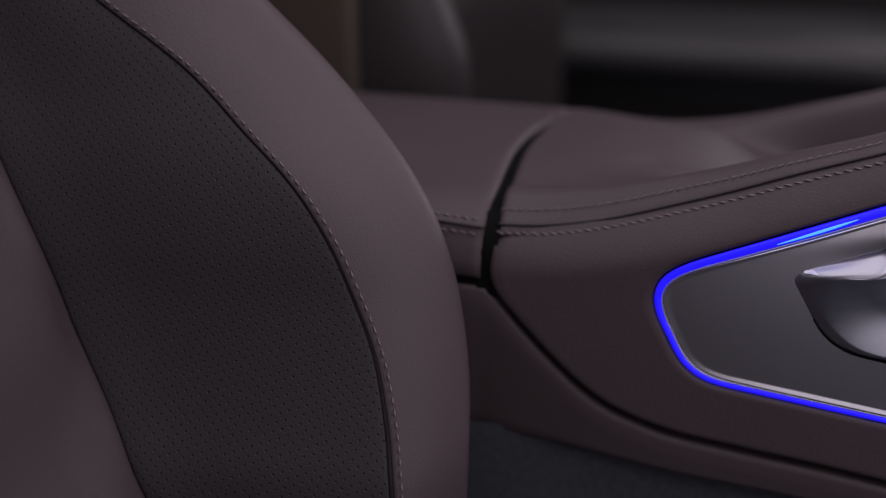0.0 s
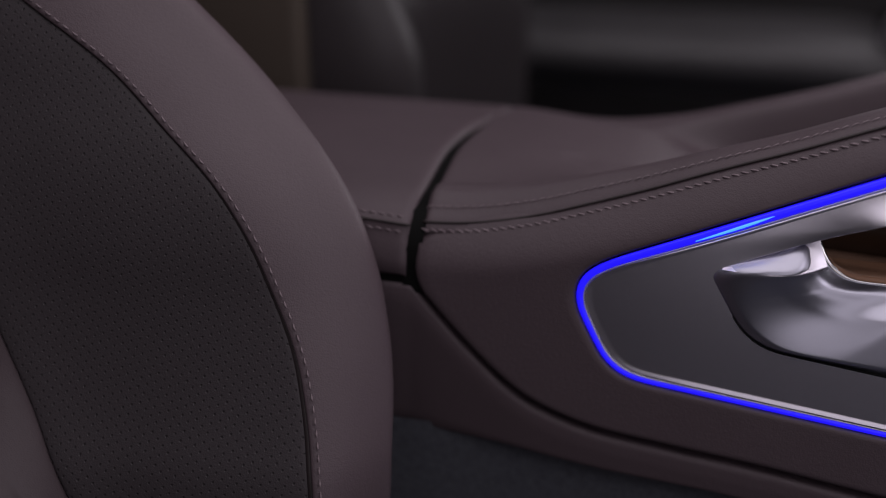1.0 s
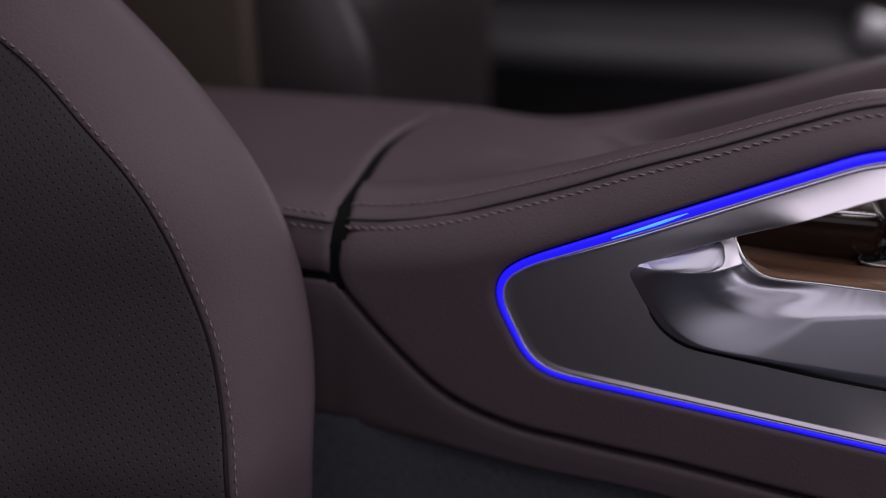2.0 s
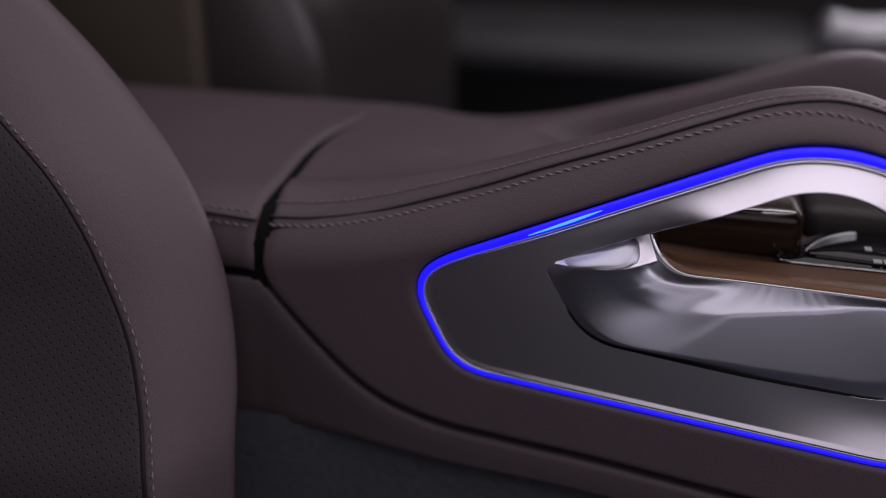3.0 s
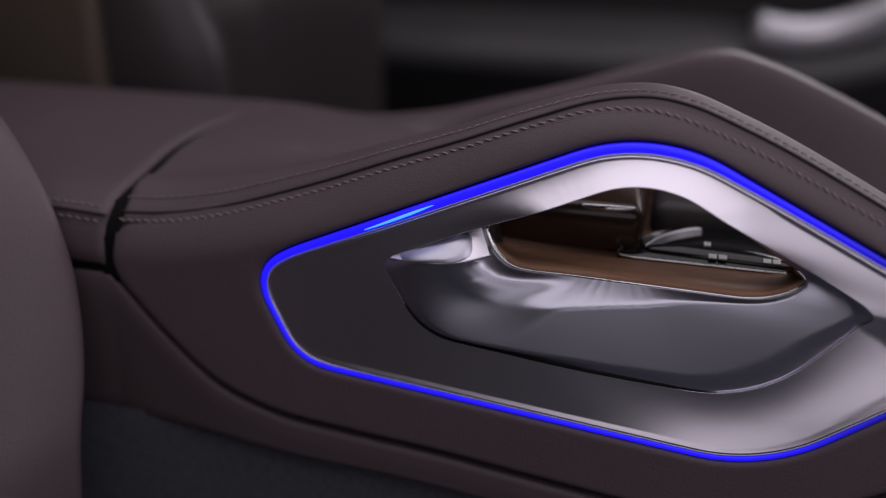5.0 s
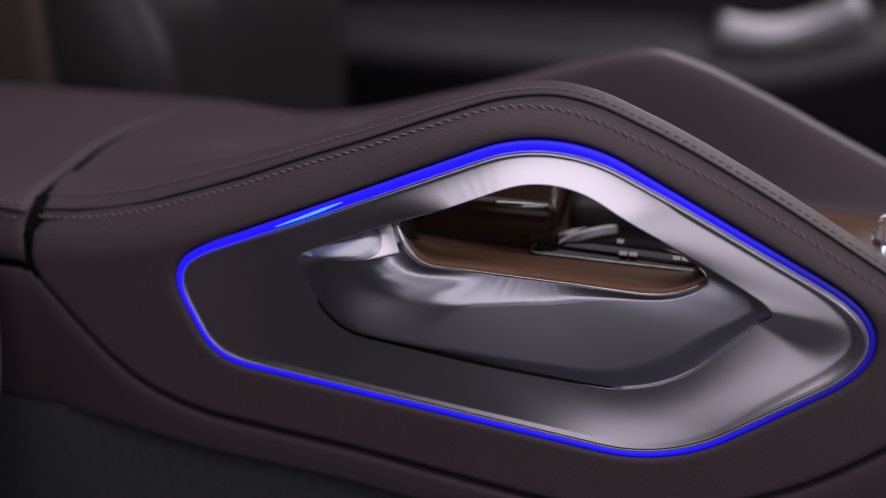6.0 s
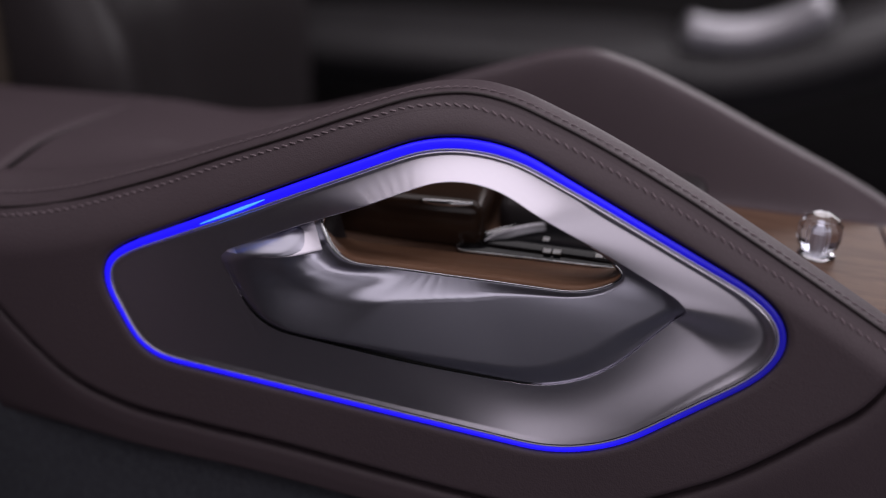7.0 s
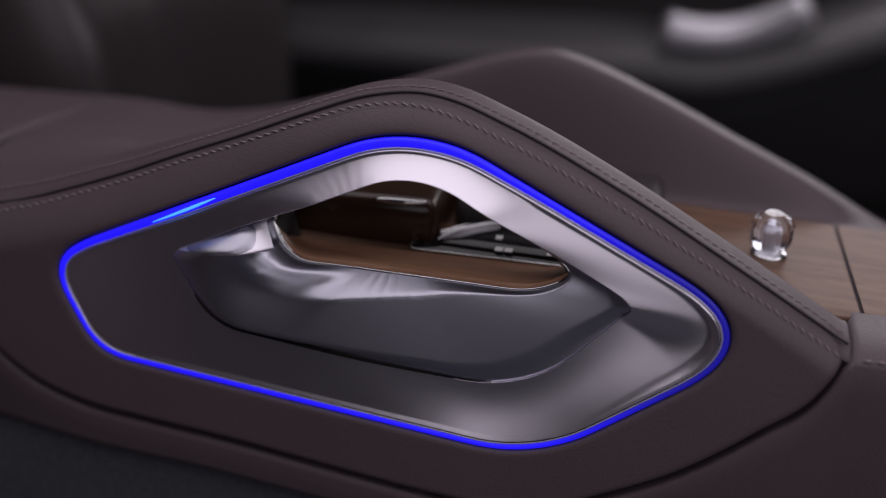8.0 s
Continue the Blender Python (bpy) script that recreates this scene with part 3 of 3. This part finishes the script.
cpart("scoop_shadow", tube([Vector((p.x, face_y(p.y) + 0.0016 + dish(p, a, 1.0), p.y)) for p, a in gap], [0.0003 + 0.0009 * math.sin(math.pi * (k + 0.5) / len(gap)) for k in range(len(gap))], 6), BLACK, "black line that paints the shadow below the scoop")


def beak():
    """The bright top of the scoop's rear: a wedge from its tip to the opening."""
    k = min(range(TURNS), key=lambda i: abs(turn_of(RIM[i]) - BEAK))
    tip, low = RIM[k], LIP[k]
    top = Vector((0.1545, 0.5030))
    out = line([(0.0, -0.0006), (0.15, -0.0042), (0.45, -0.0078), (0.75, -0.0035), (1.0, 0.0080)])
    back = line([(0.0, 0.0000), (0.5, 0.0036), (1.0, 0.0130)])
    loops = []
    for i in range(31):
        s = i / 30
        a, b = tip.lerp(top, s), tip.lerp(low, s)
        row = [Vector((a.x, face_y(a.y) + back(s) + 0.006, a.y + 0.0010))]
        for u in (0.0, 0.04, 0.2, 0.4, 0.6, 0.8, 0.92, 1.0):
            m = a.lerp(b, u)
            row.append(Vector((m.x, face_y(m.y) + back(s) + (out(s) - back(s)) * u, m.y)))
        row.append(Vector((b.x, face_y(b.y) + out(s) + 0.0006, b.y - 0.0008 * min(1.0, 3 * s))))
        row.append(Vector((b.x, face_y(b.y) + out(s) + 0.0050, b.y - 0.0012 * min(1.0, 3 * s))))
        loops.append(row)
    return rings(loops, closed=False)


# paler metal than the shell puts light into the beak's top
cpart("beak", beak(), SATIN, "pointed top of the scoop, in paler metal as if lit")


def sink(p, deep):
    """The opening's floor falls away behind the lip, below the ledge."""
    return (0.010 * step(0.0, 0.012, deep) + 0.004) * (1 - step(0.480, 0.500, p.y))


def liner():
    loops = []
    for d, y in ((0.0, 0.0), (0.0012, 0.0035), (0.0015, 0.020), (0.001, 0.038)):
        loops.append([Vector((p.x, face_y(p.y) + lip_y(p.x) * (1 - step(0.01, 0.03, y)) + 0.0205 * step(0.01, 0.03, y) + y, p.y - sink(p, y))) for p in inset(LIP, d)])
    return rings(loops)


cpart("opening_liner", liner(), LEATHER_DARK, "dark liner of the opening")
lip_line = [Vector((p.x, face_y(p.y) + lip_y(p.x), p.y)) for p in LIP]
lower_lip = [p for p in lip_line if p.z < 0.503 and (p.z < 0.495 or p.x < 0.2)]
lower_lip.sort(key=lambda p: (math.atan2(p.z - 0.49, p.x - 0.25) - 2.5) % (2 * math.pi))
fat = [0.0011 + 0.0012 * (1 - step(0.156, 0.190, p.x)) for p in lower_lip]
cpart("lip_trim", tube(lower_lip, fat, 8), CHROME, "polished chrome edge of the opening")


def wood(x0, x1):
    loops = []
    for x in np.linspace(x0, x1, 40):
        row = []
        for y in [0.0612, 0.0614, 0.0625, *np.linspace(0.066, 0.225, 14), 0.2285, 0.2295]:
            edge = 0.003 if 0.0613 < y < 0.229 else 0.0
            row.append(Vector((x, y, valley(x) + edge + (0.0005 if 0.063 < y < 0.227 else 0))))
        loops.append(row)
    return rings(loops, closed=False)


cpart("wood_trim", wood(0.135, 0.562), WOOD, "open-pore brown wood inlay")
cpart("wood_trim", wood(0.565, 0.80), WOOD, "open-pore brown wood inlay")


def well_lid():
    bm = box(bmesh.new(), 0.118, 0.262, 0.080, 0.226, 0.462, 0.503, 0.009)
    return bm


cpart("well_lid", well_lid(), LACQUER, "dark brown lacquered lid in the well")
# an added chrome bar draws the reflection along the lid's upper edge
cpart("lid_glint", tube([Vector((0.215 + 0.040 * k / 12, 0.0835 - 0.0022 * math.sin(math.pi * k / 12), 0.5005 + 0.0010 * k / 12)) for k in range(13)], [0.0012 + 0.0016 * math.sin(math.pi * (k + 0.5) / 13) for k in range(13)], 8), CHROME, "chrome bar that draws the glint on the lid's edge")
# an added dark block covers the lit wood behind the selector
cpart("dark_block", box(bmesh.new(), 0.266, 0.425, 0.122, 0.226, 0.458, 0.492, 0.012), LEATHER_DARK, "added dark block behind the selector")


def ledge():
    """A wood ledge whose front edge follows the chrome lip."""
    loops = []
    for p in lower_lip:
        y = p.y + 0.0012
        back = 0.4700 + max(0.0, p.z - 0.4745) * 0.25
        lift = 0.0034 * step(0.150, 0.166, p.x)
        loops.append([Vector((p.x, y + 0.002, p.z - 0.004)), Vector((p.x, y, p.z - 0.0010)), Vector((p.x, y + 0.0004, p.z + lift * 0.8)), Vector((p.x, y + 0.0022, p.z + lift)),
                      Vector((p.x, y * 0.6 + 0.064 * 0.4, (p.z + lift) * 0.55 + back * 0.45)), Vector((p.x, 0.064, back + 0.0003)), Vector((p.x, 0.064, back - 0.006))])
    return rings(loops, closed=False)


cpart("wood_ledge", ledge(), WOOD_LEDGE, "brown wood ledge inside the opening")

# seams: a sunken cord and twin rows of stitches along the top edge
def on_side(x, drop):
    z = seam_top(x) - drop
    return Vector((x, side_y(x, z) - 0.0002, z))


XS = [float(x) for x in np.linspace(-0.121, 0.547, 300)]
def on_rail(x):
    rise = 0.012 * (1 - step(-0.05, 0.15, x)) + 0.004
    return Vector((x, side_y(x, seam_top(x)) + 0.0115, seam_top(x) + 0.0034 + rise * 0.33))


cpart("seam_cord", tube([on_side(x, 0.0004 - seam_up(x)) + Vector((0, 0.0014, 0)) for x in XS], 0.0010, 6), PIPING, "dark sunken seam")
for row, fine, slant, lift in (([on_side(x, 0.0042 + 0.0042 * step(0.20, 0.30, x) - seam_up(x)) for x in XS], 0.00068, 0.0024, Vector((0, -1, 0.5))),
                               ([on_rail(x) for x in XS], 0.00055, -0.0014, Vector((0, -0.35, 1)))):
    st = cpart("stitching", stitches(row, 0.0056, 0.0008, fine, slant, lift), THREAD, "fine mauve stitching along the seam")
    st["kind"] = "stuff"


def shifted(path, dz, dy):
    return [p + Vector((0, dy, dz)) for p in path]


arm_seam = [Vector((x, 0.0137, seam_top(x) + 0.0003)) for x in np.linspace(-0.40, -0.129, 60)]
cpart("seam_cord", tube(arm_seam, 0.0010, 6), PIPING, "dark sunken seam")
for dz, dy in ((-0.0050, -0.0018), (0.0036, 0.0060)):
    st = cpart("stitching", stitches(shifted(arm_seam, dz, dy), 0.0054, 0.0018, 0.00065, 0.0010), THREAD, "fine mauve stitching along the seam")
    st["kind"] = "stuff"
front_seam = [Vector((x, face_y(0.456) + 0.0055, 0.4562)) for x in np.linspace(0.556, 0.79, 40)]
st = cpart("stitching", stitches(front_seam, 0.0058, 0.0018, 0.0008, 0.0006), THREAD, "fine mauve stitching along the seam")
st["kind"] = "stuff"
# ---- selector panel and crystal knob on the wood ----
def selector():
    base = thing("selector_panel", "black glass selector panel in a chrome ring on brown wood", "control panel", (0.315, 0.085, 0.466))
    outline = rounded([(0.240, 0.066, 0.016), (0.376, 0.064, 0.014), (0.372, 0.140, 0.030), (0.285, 0.140, 0.050)])
    inner = rounded([(0.262, 0.076, 0.010), (0.372, 0.068, 0.012), (0.364, 0.130, 0.030), (0.290, 0.130, 0.045)])

    def plate(shape, steps):
        mid = Vector((0.318, 0.098))
        return rings([[Vector(((mid + (p - mid) * s).x, (mid + (p - mid) * s).y, z)) for p in shape] for s, z in steps])

    under(part("surround", plate(outline, ((1.0, 0.4640), (1.0, 0.4710), (0.985, 0.4718), (0.3, 0.4720), (0.0, 0.4720))), GLOSS, None, "black glass surround"), base)
    under(part("glass", plate(inner, ((1.0, 0.4700), (1.0, 0.4738), (0.98, 0.4748), (0.3, 0.4750), (0.0, 0.4750))), GLOSS), base)
    ring = [Vector((p.x, p.y, 0.4712)) for p in outline]
    under(part("ring", tube(ring, 0.0009, 8, True), CHROME, None, "chrome ring"), base)
    arc = [Vector((p.x, p.y, 0.4744)) for p in inner[34:] + inner[:5]]
    under(part("inner_ring", tube(arc, [0.0006 + 0.0009 * math.sin(math.pi * (k + 0.5) / len(arc)) for k in range(len(arc))], 8), SILVER, None, "bright silver inner ring"), base)
    for x, y, w in ((0.3165, 0.0725, 0.014), (0.3535, 0.0735, 0.013), (0.309, 0.0930, 0.005)):
        bm = bmesh.new()
        for k in range(2):
            box(bm, x - w / 2 + k * w / 2, x - w / 2 + (k + 0.82) * w / 2, y - 0.0034, y + 0.0034, 0.4750, 0.4756)
        under(part("mark", bm, WHITE, None, "small white marking", False), base)
    return base


selector()


def knob():
    base = thing("control_knob", "clear crystal control knob on a chrome foot on wood", "knob", (0.506, 0.147, 0.458))
    prof = ((0.0, 0.035), (0.007, 0.0345), (0.0125, 0.0315), (0.0160, 0.025), (0.0165, 0.018), (0.0145, 0.010), (0.010, 0.005))
    loops = [[Vector((0.506 + r * math.cos(a), 0.147 + r * math.sin(a), 0.460 + h)) for a in [2 * math.pi * k / 14 for k in range(14)]] for r, h in prof[1:]]
    under(part("crystal", rings(loops, cap=True), CRYSTAL, None, "faceted clear crystal", False), base)
    # a reflecting core, added to brighten the crystal from inside
    core = [[Vector((0.506 + r * math.cos(a), 0.147 + r * math.sin(a), z)) for a in [2 * math.pi * k / 10 for k in range(10)]] for r, z in ((0.004, 0.4655), (0.0045, 0.474), (0.005, 0.481), (0.002, 0.485))]
    under(part("core", rings(core, cap=True), SILVER, None, "added pale silver core that brightens the crystal", False), base)
    foot = [[Vector((0.506 + r * math.cos(a), 0.147 + r * math.sin(a), z)) for a in [2 * math.pi * k / 32 for k in range(32)]] for r, z in ((0.014, 0.4585), (0.014, 0.4625), (0.012, 0.464), (0.008, 0.4655))]
    under(part("foot", rings(foot, cap=True), CHROME, None, "chrome foot"), base)


knob()

# ---- passenger seat ----
sil = line([(0.08, -0.120), (0.20, -0.119), (0.30, -0.1185), (0.345, -0.1195), (0.3877, -0.1245), (0.431, -0.134), (0.4727, -0.1475), (0.5064, -0.1640), (0.5421, -0.1925), (0.5734, -0.2261), (0.6059, -0.2638), (0.6352, -0.299), (0.75, -0.43), (0.86, -0.54)])
pipe = line([(0.08, -0.153), (0.20, -0.154), (0.3525, -0.1615), (0.3947, -0.1725), (0.4285, -0.1840), (0.463, -0.2015), (0.4981, -0.2215), (0.5352, -0.2535), (0.5659, -0.2925), (0.6018, -0.3385), (0.6364, -0.3940), (0.75, -0.55), (0.86, -0.66)])
hollow = line([(0.08, -0.22), (0.20, -0.265), (0.337, -0.331), (0.382, -0.362), (0.4285, -0.395), (0.487, -0.427), (0.5455, -0.464), (0.65, -0.535), (0.75, -0.64), (0.86, -0.74)])
# the bolster's crest comes nearer the door towards the cushion
crest = line([(0.08, -0.115), (0.20, -0.105), (0.30, -0.087), (0.352, -0.072), (0.3785, -0.0565), (0.4145, -0.0386), (0.4512, -0.0240), (0.4937, -0.0117), (0.53, 0.001), (0.56, 0.014), (0.58, 0.0236), (0.70, 0.050), (0.86, 0.070)])
ZS = [float(z) for z in np.linspace(0.02, 0.86, 116)]


def seat_points(z):
    s, p, h = sil(z), pipe(z), hollow(z)
    return s, p, h


def smooth_path(pts, n):
    """A Catmull-Rom path through plan points, n steps a span."""
    q = [Vector(pts[0]) * 2 - Vector(pts[1])] + [Vector(p) for p in pts] + [Vector(pts[-1]) * 2 - Vector(pts[-2])]
    out = []
    for i in range(1, len(q) - 2):
        a, b, c, d = q[i - 1], q[i], q[i + 1], q[i + 2]
        for k in range(n):
            u = k / n
            out.append(0.5 * (2 * b + (c - a) * u + (2 * a - 5 * b + 4 * c - d) * u * u + (3 * b - a - 3 * c + d) * u**3))
    out.append(q[-2])
    return out


seat = thing("passenger_seat", "mauve-brown leather car seat with a perforated bolster and dark piping", "seat", (-0.45, -0.35, 0.0))


def spart(name, bm, mat, label=""):
    return under(part(name, bm, mat, None, label), seat)


def bolster():
    loops = []
    for z in ZS:
        s, p, h = seat_points(z)
        pts = [(s - 0.16, 0.010), (s - 0.05, 0.012), (s - 0.010, 0.009), (s, 0.0), (s - 0.006, -0.016), (s - 0.5 * (s - p), -0.0420), (p + 0.006, -0.0575), (p + 0.0008, -0.0545), (p - 0.001, -0.048)]
        loops.append([Vector((q.x, crest(z) + q.y, z)) for q in smooth_path(pts, 5)])
    return rings(loops, closed=False)


spart("bolster", bolster(), LEATHER_SEAT, "rounded leather bolster")


def insert():
    loops = []
    for z in ZS:
        s, p, h = seat_points(z)
        pts = [(p + 0.001, -0.048), (p - 0.0012, -0.0540), (p - 0.008, -0.0580), (p + 0.35 * (h - p), -0.066), (p + 0.75 * (h - p), -0.074), (h + 0.008, -0.081), (h, -0.080), (h - 0.004, -0.074)]
        loops.append([Vector((q.x, crest(z) + q.y, z)) for q in smooth_path(pts, 6)])
    bm = rings(loops, closed=False)
    uv = bm.loops.layers.uv.new("UVMap")
    for f in bm.faces:
        for l in f.loops:
            l[uv].uv = (l.vert.co.x * 0.94 + l.vert.co.z * 0.3, l.vert.co.z * 0.94 - l.vert.co.x * 0.3)
    return bm


spart("insert", insert(), PERFORATED, "dark perforated leather insert")


def centre_pad():
    loops = []
    for z in ZS:
        s, p, h = seat_points(z)
        bulge = 0.006 * math.sin(z * 46.0)
        c = crest(z)
        h -= 0.014
        pts = [(h + 0.013, c - 0.064), (h + 0.0125, c - 0.074), (h + 0.014, c - 0.086), (h + 0.012 + bulge, c - 0.109), (h + 0.004 + bulge, -0.20), (h - 0.004 + bulge, -0.30), (h + 0.006, -0.42), (h + 0.0, -0.46)]
        loops.append([Vector((q.x, q.y, z)) for q in smooth_path(pts, 5)])
    return rings(loops, closed=False)


spart("centre_pad", centre_pad(), LEATHER_PAD, "leather centre pad")


def outer_bolster():
    loops = []
    for z in ZS:
        s, p, h = seat_points(z)
        pts = [(h - 0.004, -0.455), (h + 0.05, -0.475), (h + 0.11, -0.505), (h + 0.125, -0.525), (h + 0.10, -0.548), (h - 0.05, -0.552), (h - 0.13, -0.54), (h - 0.16, -0.40), (h - 0.165, -0.20), (h - 0.13, -0.05), (s - 0.16, crest(z) + 0.010)]
        loops.append([Vector((q.x, q.y, z)) for q in smooth_path(pts, 4)])
    return rings(loops, closed=False)


spart("outer_bolster", outer_bolster(), LEATHER, "leather outer bolster and seat back")


def seat_base():
    bm = box(bmesh.new(), -0.62, 0.16, -0.54, -0.06, 0.0, 0.17, 0.04)
    return bm


spart("cushion", seat_base(), LEATHER_DARK, "leather seat cushion")
pipe_path = [Vector((pipe(z), crest(z) - 0.0540, z)) for z in ZS]
spart("piping", tube(pipe_path, 0.0025, 8), PIPING, "dark piping")
st = spart("stitching", stitches([Vector((pipe(z) + 0.0085, crest(z) - 0.0578, z)) for z in ZS], 0.0052, 0.0030, 0.0008, 0.0, Vector((0.25, -1, 0))), THREAD, "fine mauve stitching beside the piping")
st["kind"] = "stuff"


# ---- driver's side: seat and door, out of focus ----
def driver_seat():
    base = thing("driver_seat", "dark grey leather driver's seat beyond the console", "seat", (-0.5, 0.75, 0.0))
    loops = []
    for z in np.linspace(0.06, 0.95, 40):
        x = -0.215 - 0.10 * step(0.45, 0.95, z) - 0.25 * max(0, z - 0.5)
        pts = [(x - 0.42, 0.40), (x - 0.12, 0.40), (x - 0.03, 0.44), (x - 0.05, 0.52), (x - 0.13, 0.60), (x - 0.14, 0.70), (x - 0.12, 0.80), (x - 0.03, 0.88), (x + 0.02, 0.93), (x - 0.02, 0.985), (x - 0.15, 1.0), (x - 0.42, 0.99)]
        loops.append([Vector((q.x, q.y, z)) for q in smooth_path(pts, 5)])
    under(part("backrest", rings(loops, closed=True, cap=True), LEATHER_DARK), base)
    loops = []
    for x in np.linspace(-0.62, 0.16, 30):
        d = 0.02 * step(0.02, 0.16, x)
        pts = [(0.40, 0.0), (0.40, 0.14), (0.42, 0.20 - d), (0.47, 0.205 - d), (0.53, 0.17 - d), (0.70, 0.165 - d), (0.86, 0.17 - d), (0.92, 0.205 - d), (0.98, 0.20 - d), (1.0, 0.14), (1.0, 0.0)]
        loops.append([Vector((x, q.x, q.y)) for q in smooth_path(pts, 4)])
    under(part("cushion", rings(loops, closed=False), LEATHER_DARK), base)
    under(part("side_shell", box(bmesh.new(), -0.72, -0.352, 0.372, 0.405, 0.24, 0.92, 0.014), OLIVE, None, "olive-brown leather side of the seat"), base)


driver_seat()


def door():
    base = tagged(new("driver_door"), "dark driver's door with a padded grey armrest and silver pull", "car door")
    base.location = (0.3, 1.35, 0.0)
    ridge = line([(-1.2, 0.335), (-0.3, 0.335), (0.1, 0.335), (0.34, 0.335), (0.48, 0.325), (0.62, 0.36), (0.80, 0.43), (1.0, 0.50), (1.3, 0.55)])
    loops = []
    for x in np.linspace(-1.2, 1.3, 90):
        r = ridge(x)
        row = [(1.40, 0.02), (1.36, 0.10), (1.37, r - 0.12), (1.345, r - 0.085), (1.27, r - 0.055), (1.235, r - 0.03), (1.235, r), (1.26, r + 0.025), (1.34, r + 0.035), (1.385, min(r + 0.05, 0.58)), (1.39, min(r + 0.12, 0.60)), (1.37, min(r + 0.20, 0.62)), (1.375, 0.66), (1.41, 0.69)]
        loops.append([Vector((x, y, z)) for y, z in row])
    under(part("armrest", rings([l[2:10] for l in loops], closed=False), TRIM_GREY, None, "padded grey door armrest"), base)
    under(part("pocket", rings([l[:3] for l in loops], closed=False), TRIM_DARK), base)
    under(part("panel", rings([l[9:] for l in loops], closed=False), TRIM_DARK), base)
    bow = [Vector((0.40 + 0.235 * s, 1.25 + 0.02 * math.sin(math.pi * s), 0.415 - 0.035 * math.sin(math.pi * (0.15 + 0.75 * s)) + 0.045 * s * s)) for s in np.linspace(0, 1, 24)]
    under(part("pull_handle", tube(bow, 0.030, 14), SILVER, None, "bright silver pull handle"), base)
    for s in (0.06, 0.94):
        p = bow[int(s * 23)]
        under(part("bracket", tube([p, Vector((p.x, 1.38, p.z))], 0.010, 8), CHROME), base)


door()
